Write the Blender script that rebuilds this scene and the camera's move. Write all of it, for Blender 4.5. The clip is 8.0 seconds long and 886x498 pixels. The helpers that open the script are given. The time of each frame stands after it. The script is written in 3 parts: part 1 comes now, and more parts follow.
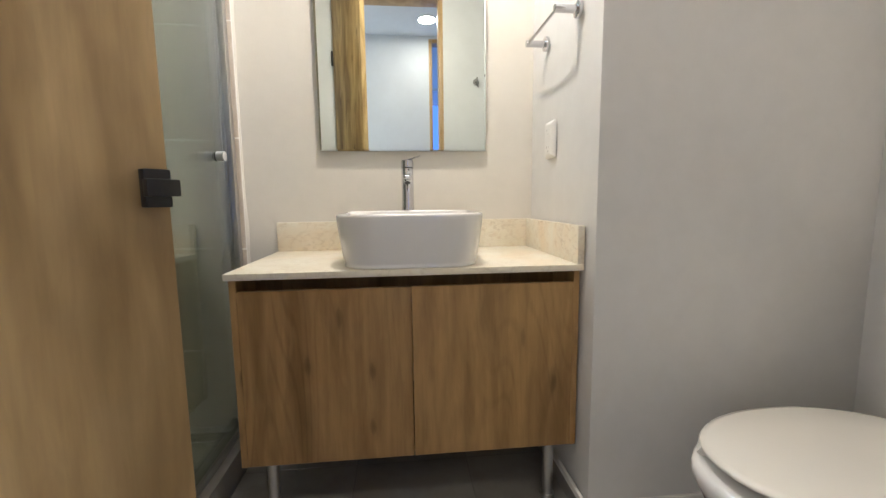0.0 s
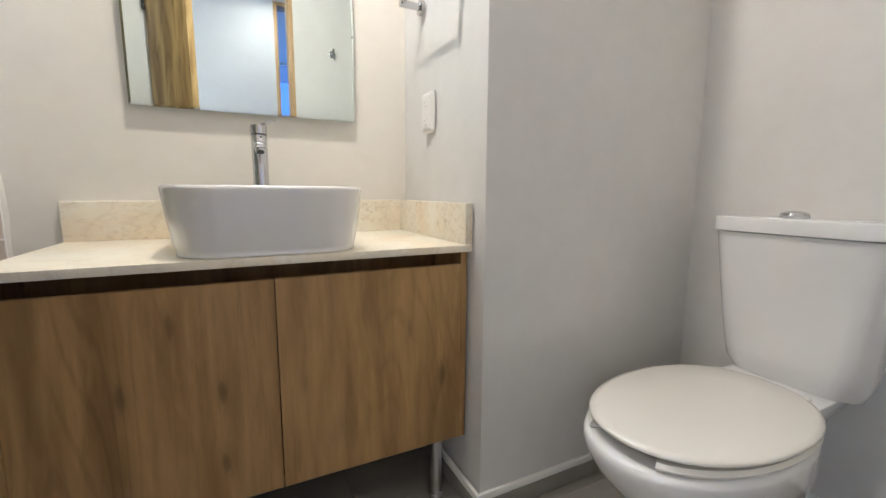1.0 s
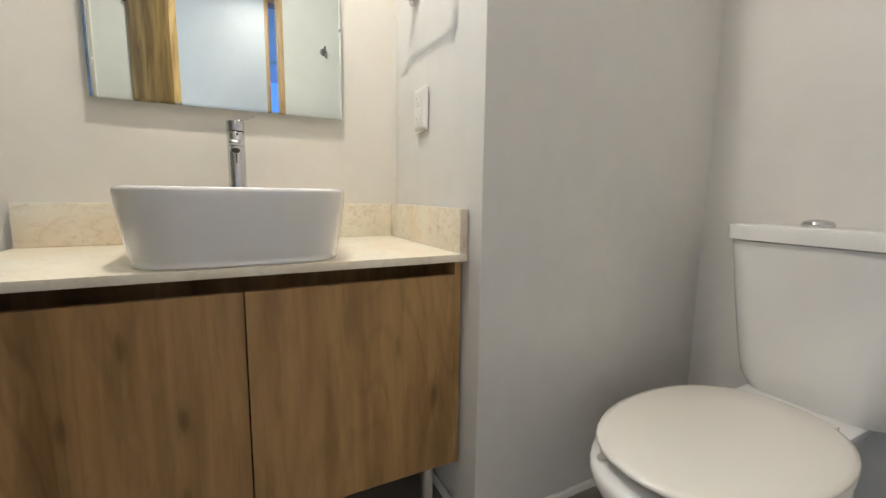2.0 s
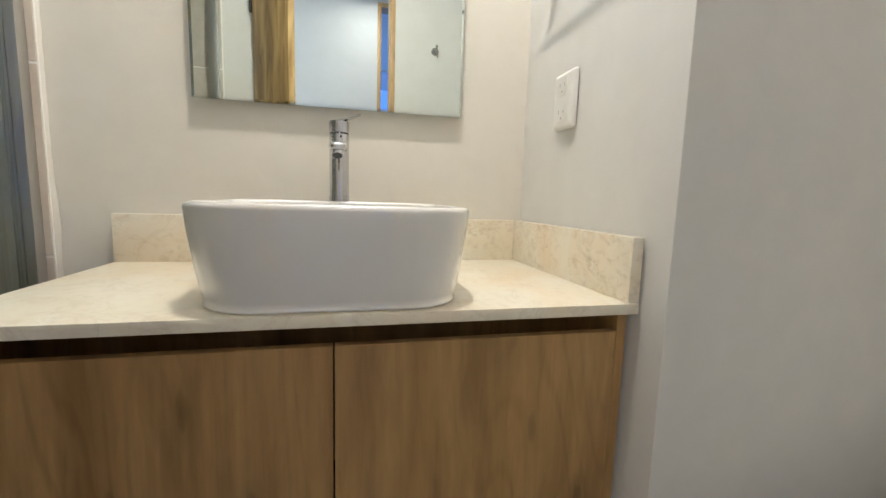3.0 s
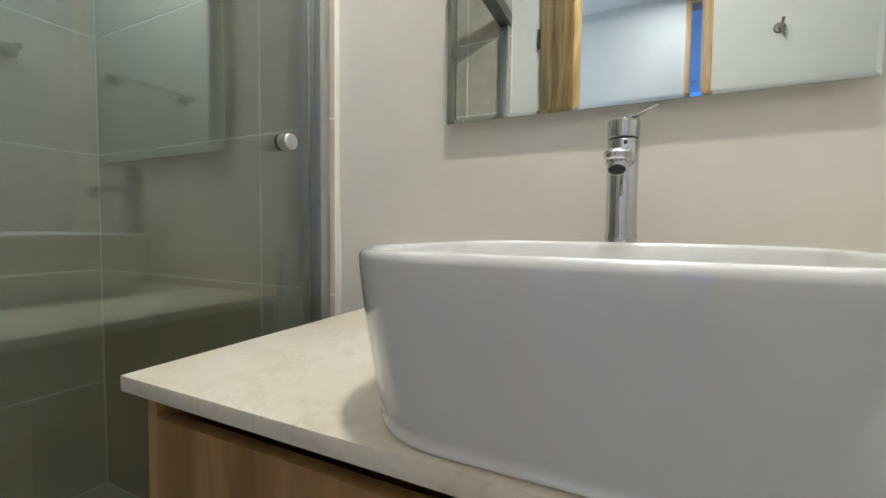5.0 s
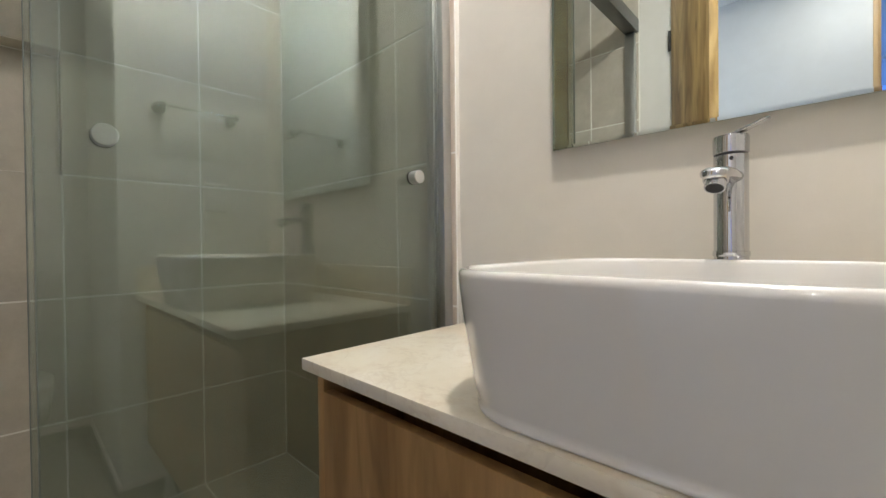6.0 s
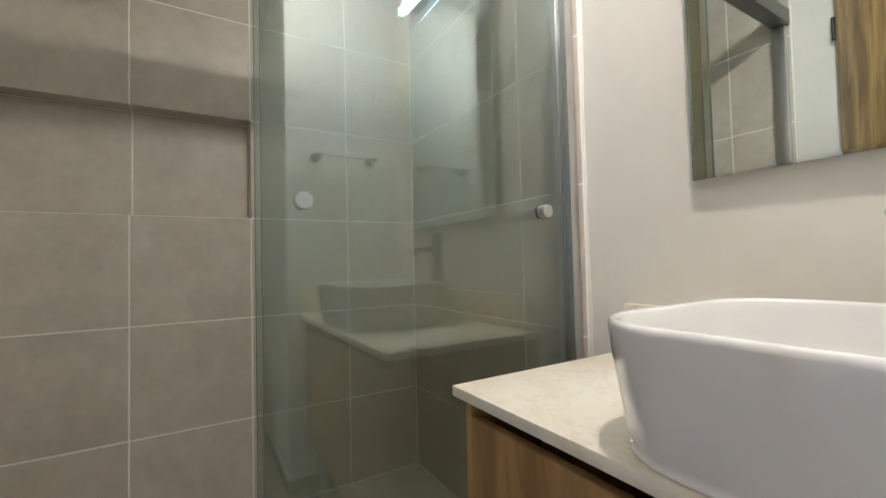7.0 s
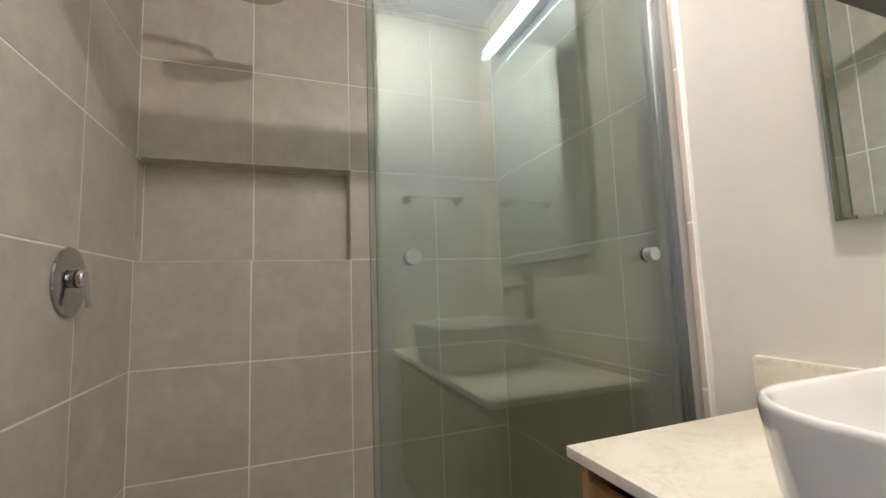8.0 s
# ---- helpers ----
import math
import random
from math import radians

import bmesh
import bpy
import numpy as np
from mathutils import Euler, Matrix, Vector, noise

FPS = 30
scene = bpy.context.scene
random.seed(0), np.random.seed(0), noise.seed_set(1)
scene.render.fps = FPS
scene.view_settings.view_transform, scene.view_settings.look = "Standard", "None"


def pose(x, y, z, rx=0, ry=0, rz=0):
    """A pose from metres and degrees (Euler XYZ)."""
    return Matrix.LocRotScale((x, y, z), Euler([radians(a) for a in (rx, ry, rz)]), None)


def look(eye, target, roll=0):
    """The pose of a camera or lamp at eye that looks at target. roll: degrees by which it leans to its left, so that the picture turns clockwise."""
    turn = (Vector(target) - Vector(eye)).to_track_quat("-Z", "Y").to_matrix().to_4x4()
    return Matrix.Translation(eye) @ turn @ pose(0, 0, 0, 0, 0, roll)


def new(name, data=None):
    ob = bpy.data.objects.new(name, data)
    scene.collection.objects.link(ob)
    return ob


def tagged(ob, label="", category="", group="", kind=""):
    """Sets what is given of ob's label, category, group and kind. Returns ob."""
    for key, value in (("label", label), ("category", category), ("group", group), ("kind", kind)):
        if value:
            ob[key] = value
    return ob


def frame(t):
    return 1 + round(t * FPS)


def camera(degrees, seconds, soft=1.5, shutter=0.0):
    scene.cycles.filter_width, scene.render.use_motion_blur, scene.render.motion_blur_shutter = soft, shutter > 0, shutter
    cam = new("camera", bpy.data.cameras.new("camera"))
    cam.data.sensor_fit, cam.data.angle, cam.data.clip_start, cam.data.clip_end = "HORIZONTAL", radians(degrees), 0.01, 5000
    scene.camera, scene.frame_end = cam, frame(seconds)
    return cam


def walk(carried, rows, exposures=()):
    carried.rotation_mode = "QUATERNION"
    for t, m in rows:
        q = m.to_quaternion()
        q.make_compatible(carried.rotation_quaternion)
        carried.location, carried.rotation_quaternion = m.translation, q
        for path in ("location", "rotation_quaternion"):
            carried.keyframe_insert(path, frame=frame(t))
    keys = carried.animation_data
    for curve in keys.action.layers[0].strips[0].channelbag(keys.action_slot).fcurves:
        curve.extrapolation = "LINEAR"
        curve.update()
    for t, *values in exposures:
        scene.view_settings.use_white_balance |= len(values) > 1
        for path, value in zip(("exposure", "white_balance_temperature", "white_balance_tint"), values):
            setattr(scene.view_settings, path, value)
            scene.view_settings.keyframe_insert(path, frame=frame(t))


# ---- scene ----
cam = camera(94.6, 8.0, soft=1.5)
PATH = [
    (0, (-0.526, -1.644, 0.924), (-0.329, 0.332, 0.688), -0.7),
    (0.5, (-0.545, -1.536, 0.902), (0.002, 0.37, 0.642), -0.5),
    (1, (-0.561, -1.475, 0.877), (0.313, 0.303, 0.601), 0.3),
    (1.2, (-0.54, -1.472, 0.878), (0.392, 0.275, 0.597), 0.5),
    (2.3, (-0.507, -1.318, 0.879), (0.33, 0.483, 0.635), 1.3),
    (2.5, (-0.503, -1.26, 0.882), (0.24, 0.581, 0.635), 1.5),
    (3, (-0.487, -1.099, 0.902), (-0.022, 0.831, 0.658), 1.7),
    (3.5, (-0.534, -0.923, 0.883), (-0.368, 1.058, 0.66), 1.7),
    (4, (-0.56, -0.806, 0.907), (-0.741, 1.175, 0.7), 1.6),
    (4.2, (-0.549, -0.779, 0.903), (-0.877, 1.184, 0.711), 1.4),
    (5.3, (-0.44, -0.774, 0.906), (-1.473, 0.938, 0.851), 0.3),
    (5.5, (-0.416, -0.79, 0.916), (-1.556, 0.853, 0.865), 0.0),
    (6, (-0.386, -0.832, 0.914), (-1.772, 0.611, 0.895), -0.6),
    (6.5, (-0.37, -0.868, 0.928), (-1.94, 0.371, 0.943), -1.0),
    (7, (-0.366, -0.911, 0.959), (-2.084, 0.111, 1.023), -1.4),
    (7.5, (-0.378, -0.946, 0.984), (-2.191, -0.112, 1.111), -1.7),
    (8, (-0.372, -0.967, 1.016), (-2.241, -0.283, 1.211), -2.0),
]
walk(cam, [(t, look(eye, target, roll)) for t, eye, target, roll in PATH], exposures=[(0.0, 0.01, 6450, 12), (1.0, 0.09, 6150, 12), (2.5, -0.08, 6450, 9), (3.0, -0.06, 6400, 9), (4.0, -0.18, 6250, 9), (5.5, -0.28, 5950, 8), (6.0, -0.17, 6350, 12), (6.5, -0.10, 6400, 11), (7.0, -0.05, 6150, 12), (7.5, 0.03, 6200, 14), (8.0, 0.08, 6350, 14)])

# ---- main sizes, metres: back wall y 0, vanity side wall x 0 ----
CEIL = 2.44
WALL_F = -1.560      # bathroom face of the door wall
CORR = -2.40         # far wall of the corridor
STUB = -0.572        # end of the wall beside the vanity
WC = 0.862            # wall behind the toilet
SH_X = -2.256        # far shower wall
SH_B = 0.036        # shower face of the back wall
SH_F = -1.551        # shower face of the door wall
FZ = -0.048            # room floor
SH_Z = -0.058        # shower floor
COUNTER = 0.735

# ---- world and lights ----
world = bpy.data.worlds.new("world")
scene.world = world
world.use_nodes = True
wn = world.node_tree
sky = wn.nodes.new("ShaderNodeTexSky")
sky.sky_type = "NISHITA"
sky.sun_disc = False
sky.sun_elevation = radians(40)
sky.sun_rotation = radians(200)
wn.links.new(sky.outputs[0], wn.nodes["Background"].inputs[0])
wn.nodes["Background"].inputs[1].default_value = 0.08


def area(name, at, target, sx, sy, watts, color, shape="RECTANGLE"):
    d = bpy.data.lights.new(name, "AREA")
    d.shape, d.size, d.size_y, d.energy, d.color = shape, sx, sy, watts, color
    ob = new(name, d)
    ob.matrix_world = look(at, target)
    return ob


def bulb(name, at, watts, color, radius=0.026):
    d = bpy.data.lights.new(name, "POINT")
    d.energy, d.color, d.shadow_soft_size = watts, color, radius
    ob = new(name, d)
    ob.location = at
    return ob


LAMP_A = (-0.46, -0.53)     # over the vanity
LAMP_C = (-0.28, -2.02)     # corridor
WARM = (1.0, 0.925, 0.82)
bulb("vanity_bulb", (*LAMP_A, CEIL - 0.075), 24.0, WARM)
area("vanity_downlight", (*LAMP_A, CEIL - 0.075), (*LAMP_A, 0), 0.06, 0.06, 6.5, WARM, "DISK")
area("corridor_downlight", (*LAMP_C, CEIL - 0.02), (*LAMP_C, 0), 0.14, 0.14, 4.5, (1.0, 0.96, 0.90), "DISK")
# unseen blue lamp, added to colour the room across the corridor
area("far_room_blue_fill", (2.16, -3.30, 1.35), (0.0, -3.3, 1.5), 0.8, 1.4, 42.0, (0.22, 0.46, 1.0))
# unseen bluish source, added to light the toilet side through the doorway
area("corridor_end_fill", (-2.38, -2.05, 1.08), (-0.3, -1.72, 1.0), 0.6, 2.0, 22.0, (0.54, 0.72, 1.0))
# unseen neutral fill, added to brighten the stub wall and the toilet
area("corridor_wall_fill", (-1.66, -2.398, 1.20), (-1.66, 0.0, 1.20), 0.80, 1.7, 9.5, (1.0, 0.97, 0.94))


# ---- materials ----
def material(name, color=(0.8, 0.8, 0.8), rough=0.5, metal=0.0):
    m = bpy.data.materials.new(name)
    m.use_nodes = True
    b = m.node_tree.nodes["Principled BSDF"]
    b.inputs["Base Color"].default_value = (*color, 1)
    b.inputs["Roughness"].default_value = rough
    b.inputs["Metallic"].default_value = metal
    return m, m.node_tree, b


def node(nt, kind, **inputs):
    n = nt.nodes.new(kind)
    for key, value in inputs.items():
        n.inputs[key.replace("_", " ")].default_value = value
    return n


def coords(nt, scale=(1, 1, 1), per_object=False):
    tc = nt.nodes.new("ShaderNodeTexCoord")
    mp = nt.nodes.new("ShaderNodeMapping")
    mp.inputs["Scale"].default_value = scale
    nt.links.new(tc.outputs["Object"], mp.inputs["Vector"])
    if per_object:
        info = nt.nodes.new("ShaderNodeObjectInfo")
        mul = nt.nodes.new("ShaderNodeMath")
        mul.operation = "MULTIPLY"
        mul.inputs[1].default_value = 37.0
        nt.links.new(info.outputs["Random"], mul.inputs[0])
        nt.links.new(mul.outputs[0], mp.inputs["Location"])
    return mp.outputs["Vector"]


def noise_tex(nt, vec, scale, detail=4.0, rough=0.55, distortion=0.0):
    n = node(nt, "ShaderNodeTexNoise", Scale=scale, Detail=detail, Roughness=rough, Distortion=distortion)
    nt.links.new(vec, n.inputs["Vector"])
    return n.outputs["Fac"]


def ramp(nt, fac, stops):
    r = nt.nodes.new("ShaderNodeValToRGB")
    els = r.color_ramp.elements
    while len(els) < len(stops):
        els.new(0.5)
    for e, (p, c) in zip(els, stops):
        e.position, e.color = p, (*c, 1)
    nt.links.new(fac, r.inputs["Fac"])
    return r.outputs["Color"]


def mix(nt, fac, a, b, blend="MIX"):
    m = nt.nodes.new("ShaderNodeMix")
    m.data_type, m.blend_type = "RGBA", blend
    for sock, value in ((m.inputs["Factor"], fac), (m.inputs[6], a), (m.inputs[7], b)):
        if isinstance(value, (int, float)):
            sock.default_value = value
        elif isinstance(value, tuple):
            sock.default_value = (*value, 1)
        else:
            nt.links.new(value, sock)
    return m.outputs[2]


def bump(nt, bsdf, height, strength=0.2, distance=0.002):
    b = node(nt, "ShaderNodeBump", Strength=strength, Distance=distance)
    nt.links.new(height, b.inputs["Height"])
    nt.links.new(b.outputs["Normal"], bsdf.inputs["Normal"])


def rough_var(nt, bsdf, fac, lo, hi):
    mr = nt.nodes.new("ShaderNodeMapRange")
    mr.inputs["To Min"].default_value, mr.inputs["To Max"].default_value = lo, hi
    nt.links.new(fac, mr.inputs["Value"])
    nt.links.new(mr.outputs["Result"], bsdf.inputs["Roughness"])


def paint(name, color):
    m, nt, b = material(name, color, 0.62)
    big = noise_tex(nt, coords(nt), 1.7, 3)
    fine = noise_tex(nt, coords(nt), 160, 3)
    trowel = noise_tex(nt, coords(nt), 14, 4, 0.6, 0.4)
    dark = tuple(c * 0.94 for c in color)
    col = ramp(nt, big, [(0.3, dark), (0.7, color)])
    nt.links.new(mix(nt, 0.5, col, ramp(nt, trowel, [(0.35, (0.95, 0.95, 0.945)), (0.65, (1.01, 1.01, 1.01))]), "MULTIPLY"), b.inputs["Base Color"])
    both = nt.nodes.new("ShaderNodeMath")
    both.operation = "MULTIPLY_ADD"
    both.inputs[1].default_value = 5.0
    nt.links.new(trowel, both.inputs[0])
    nt.links.new(fine, both.inputs[2])
    bump(nt, b, both.outputs[0], 0.12, 0.0008)
    return m


def wood(name, light, mid, dark, flames=0.64, rough=0.42, knot=11.0, bare=0.78):
    """Oak laminate with the grain along z."""
    m, nt, b = material(name, mid, rough)
    v1 = coords(nt, (1.0, 1.0, 0.09), True)
    v2 = coords(nt, (1.0, 1.0, 0.03), True)
    v3 = coords(nt, (1.0, 1.0, 0.36), True)
    v4 = coords(nt, (1.0, 1.0, 0.20), True)
    broad = noise_tex(nt, v1, 15, 2, 0.4, 0.25)
    band = noise_tex(nt, v2, 52, 3, 0.5, 0.3)
    fine = noise_tex(nt, v2, 190, 3, 0.6, 0.2)
    base = ramp(nt, broad, [(0.30, dark), (0.46, mid), (0.58, light), (0.72, mid), (0.85, dark)])
    col = mix(nt, 0.16, base, ramp(nt, band, [(0.32, (0.70, 0.66, 0.60)), (0.64, (1.08, 1.07, 1.05))]), "MULTIPLY")
    col = mix(nt, 0.16, col, ramp(nt, fine, [(0.35, (0.70, 0.66, 0.62)), (0.60, (1, 1, 1))]), "MULTIPLY")
    flame = ramp(nt, noise_tex(nt, v4, 10, 3, 0.5, 0.6), [(0.58 - 0.11 * flames, (0, 0, 0)), (0.68, (flames, flames, flames))])
    col = mix(nt, flame, col, tuple(c * 0.80 for c in dark))
    # growth rings cut lengthwise: pointed loops
    turns = nt.nodes.new("ShaderNodeMath")
    turns.operation = "MULTIPLY"
    turns.inputs[1].default_value = 95.0
    nt.links.new(noise_tex(nt, coords(nt, (1.0, 1.0, 0.16), True), 5.5, 1, 0.35, 0.15), turns.inputs[0])
    wave = nt.nodes.new("ShaderNodeMath")
    wave.operation = "SINE"
    nt.links.new(turns.outputs[0], wave.inputs[0])
    loops = ramp(nt, wave.outputs[0], [(0.0, (1.04, 1.03, 1.02)), (0.55, (1.0, 1.0, 1.0)), (1.0, (0.74, 0.70, 0.64))])
    col = mix(nt, ramp(nt, noise_tex(nt, v4, 6, 2), [(0.40, (0.10, 0.10, 0.10)), (0.62, (0.55, 0.55, 0.55))]), col, mix(nt, 1.0, col, loops, "MULTIPLY"))
    mottle = noise_tex(nt, coords(nt, (1.0, 1.0, 0.13), True), 75, 4, 0.6, 0.3)
    col = mix(nt, 0.30, col, ramp(nt, mottle, [(0.36, (0.66, 0.61, 0.55)), (0.58, (1.06, 1.05, 1.04))]), "MULTIPLY")
    info = nt.nodes.new("ShaderNodeObjectInfo")
    col = mix(nt, 1.0, col, ramp(nt, info.outputs["Random"], [(0.0, (0.93, 0.92, 0.90)), (1.0, (1.06, 1.06, 1.06))]), "MULTIPLY")
    pale = ramp(nt, noise_tex(nt, v4, 17, 2, 0.4, 0.8), [(0.58, (0, 0, 0)), (0.74, (0.40, 0.40, 0.40))])
    col = mix(nt, pale, col, tuple(c * 1.12 for c in light))
    # oval knots, drawn out along the grain
    split = nt.nodes.new("ShaderNodeSeparateXYZ")
    face = nt.nodes.new("ShaderNodeCombineXYZ")
    warp = mix(nt, 0.02, v3, ramp(nt, noise_tex(nt, v4, 40, 2), [(0.0, (0, 0, 0)), (1.0, (1, 1, 1))]), "ADD")
    nt.links.new(warp, split.inputs[0])
    nt.links.new(split.outputs["X"], face.inputs["X"])
    nt.links.new(split.outputs["Z"], face.inputs["Y"])
    knots = nt.nodes.new("ShaderNodeTexVoronoi")
    knots.voronoi_dimensions = "2D"
    knots.inputs["Scale"].default_value = knot
    nt.links.new(face.outputs[0], knots.inputs["Vector"])
    spot = ramp(nt, knots.outputs["Distance"], [(0.02, (1, 1, 1)), (0.08, (0.75, 0.75, 0.75)), (0.13, (0.25, 0.25, 0.25)), (0.24, (0, 0, 0))])
    pick = nt.nodes.new("ShaderNodeSeparateColor")
    nt.links.new(knots.outputs["Color"], pick.inputs[0])
    keep = ramp(nt, pick.outputs[0], [(bare, (0, 0, 0)), (bare + 0.12, (0.72, 0.72, 0.72))])
    col = mix(nt, mix(nt, 1.0, spot, keep, "MULTIPLY"), col, tuple(c * 0.42 for c in dark))
    nt.links.new(col, b.inputs["Base Color"])
    rough_var(nt, b, fine, rough - 0.06, rough + 0.10)
    bump(nt, b, fine, 0.12, 0.0006)
    return m


def tile(name, a, bcol, rough):
    m, nt, b = material(name, a, rough)
    cloud = noise_tex(nt, coords(nt, per_object=True), 5.0, 5, 0.62, 0.3)
    blotch = noise_tex(nt, coords(nt, per_object=True), 17, 4, 0.6)
    grain = noise_tex(nt, coords(nt), 300, 3)
    col = ramp(nt, cloud, [(0.30, a), (0.70, bcol)])
    col = mix(nt, 0.42, col, ramp(nt, blotch, [(0.34, (0.80, 0.79, 0.77)), (0.66, (1.02, 1.02, 1.02))]), "MULTIPLY")
    col = mix(nt, 0.15, col, ramp(nt, grain, [(0.35, (0.7, 0.7, 0.7)), (0.65, (1, 1, 1))]), "MULTIPLY")
    nt.links.new(col, b.inputs["Base Color"])
    rough_var(nt, b, blotch, rough - 0.07, rough + 0.08)
    bump(nt, b, grain, 0.05, 0.0005)
    return m


def stone(name, flecked=0.36, grain=62):
    """Cream fossil limestone, polished."""
    m, nt, b = material(name, (0.80, 0.73, 0.60), 0.25)
    v = coords(nt)
    cloud = noise_tex(nt, v, 7, 5, 0.6, 0.4)
    col = ramp(nt, cloud, [(0.25, (0.775, 0.695, 0.54)), (0.50, (0.83, 0.768, 0.63)), (0.75, (0.87, 0.825, 0.715))])
    warm = ramp(nt, noise_tex(nt, v, 4.2, 4, 0.6, 0.5), [(0.48, (0, 0, 0)), (0.68, (0.62, 0.62, 0.62))])
    col = mix(nt, warm, col, (0.82, 0.655, 0.455))
    # pinkish and tan fossil patches
    tan = ramp(nt, noise_tex(nt, coords(nt, (1, 1, 1.5)), 26, 4, 0.6, 0.7), [(0.54, (0, 0, 0)), (0.66, (flecked, flecked, flecked))])
    col = mix(nt, tan, col, (0.63, 0.50, 0.35))
    fleck = ramp(nt, noise_tex(nt, coords(nt, (1, 1, 1.7)), grain, 5, 0.65, 0.3), [(0.50, (0, 0, 0)), (0.66, (flecked, flecked, flecked))])
    patch = ramp(nt, noise_tex(nt, v, 11, 3), [(0.38, (0, 0, 0)), (0.60, (1, 1, 1))])
    col = mix(nt, mix(nt, 1.0, fleck, patch, "MULTIPLY"), col, (0.42, 0.32, 0.20))
    # thin wandering veins
    line = nt.nodes.new("ShaderNodeMath")
    line.operation = "PINGPONG"
    line.inputs[1].default_value = 0.5
    nt.links.new(noise_tex(nt, v, 6.0, 5, 0.6, 0.8), line.inputs[0])
    vein = ramp(nt, line.outputs[0], [(0.480, (0, 0, 0)), (0.497, (0.20, 0.20, 0.20))])
    col = mix(nt, vein, col, (0.52, 0.42, 0.29))
    nt.links.new(col, b.inputs["Base Color"])
    b.inputs["Roughness"].default_value = 0.30
    return m


def emitter(name, color, strength):
    m, nt, b = material(name, color, 0.5)
    b.inputs["Emission Color"].default_value = (*color, 1)
    b.inputs["Emission Strength"].default_value = strength
    return m


# one paint in two tones; warm and cool light is in the colour
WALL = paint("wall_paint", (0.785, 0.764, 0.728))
WALL_WARM_LIT = paint("wall_paint_warm_lit", (0.785, 0.745, 0.668))
CEILING = paint("ceiling_paint", (0.80, 0.79, 0.77))
CORRIDOR = paint("corridor_paint", (0.66, 0.665, 0.67))
OAK = wood("oak_laminate", (0.46, 0.280, 0.112), (0.376, 0.219, 0.083), (0.278, 0.154, 0.055))
OAK_DOOR = wood("oak_door", (0.74, 0.515, 0.238), (0.63, 0.425, 0.182), (0.40, 0.245, 0.092), 0.95, knot=12.0, bare=0.62)
OAK_FRAME = wood("oak_frame", (0.60, 0.39, 0.185), (0.54, 0.342, 0.155), (0.47, 0.285, 0.12), 0.3)
TILE = tile("grey_tile", (0.530, 0.482, 0.409), (0.648, 0.596, 0.512), 0.42)
FLOOR_TILE = tile("floor_tile", (0.25, 0.233, 0.204), (0.33, 0.308, 0.270), 0.40)
STRIP_TILE = tile("beige_edge_tile", (0.60, 0.52, 0.435), (0.68, 0.60, 0.51), 0.45)
STONE = stone("cream_limestone", 0.20, 56)
STONE_UPSTAND = stone("flecked_limestone", 0.42, 50)


def grout_mat(name, color):
    m, nt, b = material(name, color, 0.85)
    bump(nt, b, noise_tex(nt, coords(nt), 220, 4), 0.3, 0.001)
    return m


GROUT = grout_mat("wall_grout", (0.88, 0.86, 0.81))
FLOOR_GROUT = grout_mat("floor_grout", (0.25, 0.237, 0.212))


def ceramic_mat(name, color, rough):
    m, nt, b = material(name, color, rough)
    b.inputs["Coat Weight"].default_value = 1.0
    b.inputs["Coat Roughness"].default_value = 0.05
    return m


CERAMIC = ceramic_mat("white_ceramic", (0.89, 0.88, 0.86), 0.10)
BASIN_GLAZE = ceramic_mat("basin_glaze", (0.80, 0.778, 0.738), 0.07)
SEAT = ceramic_mat("seat_plastic", (0.88, 0.845, 0.765), 0.26)
PLASTIC = material("outlet_plastic", (0.82, 0.80, 0.76), 0.35)[0]
CHROME = material("chrome", (0.60, 0.60, 0.615), 0.035, 1.0)[0]
# darker, slightly rougher chrome for the robe hook and the mixer plate
CHROME_DARK = material("darker_chrome", (0.50, 0.50, 0.50), 0.10, 1.0)[0]


def brushed(name, color, rough):
    m, nt, b = material(name, color, rough, 1.0)
    rough_var(nt, b, noise_tex(nt, coords(nt, (1, 1, 0.2)), 40, 2), rough - 0.03, rough + 0.04)
    return m


ALU = brushed("satin_aluminium", (0.55, 0.55, 0.54), 0.34)
DARK_ALU = brushed("dark_aluminium", (0.20, 0.20, 0.195), 0.36)
STEEL = brushed("satin_steel", (0.66, 0.66, 0.66), 0.30)
BLACK = material("black_metal", (0.018, 0.017, 0.016), 0.38, 0.3)[0]
RUBBER = material("black_rubber", (0.012, 0.012, 0.012), 0.6)[0]
HOLE = material("dark_slot", (0.02, 0.02, 0.02), 0.8)[0]
SLOT = material("outlet_slot", (0.40, 0.37, 0.33), 0.7)[0]
MIRROR = material("mirror_silver", (0.78, 0.85, 0.825), 0.008, 1.0)[0]
EDGE = material("ground_glass_edge", (0.50, 0.55, 0.54), 0.2, 0.6)[0]


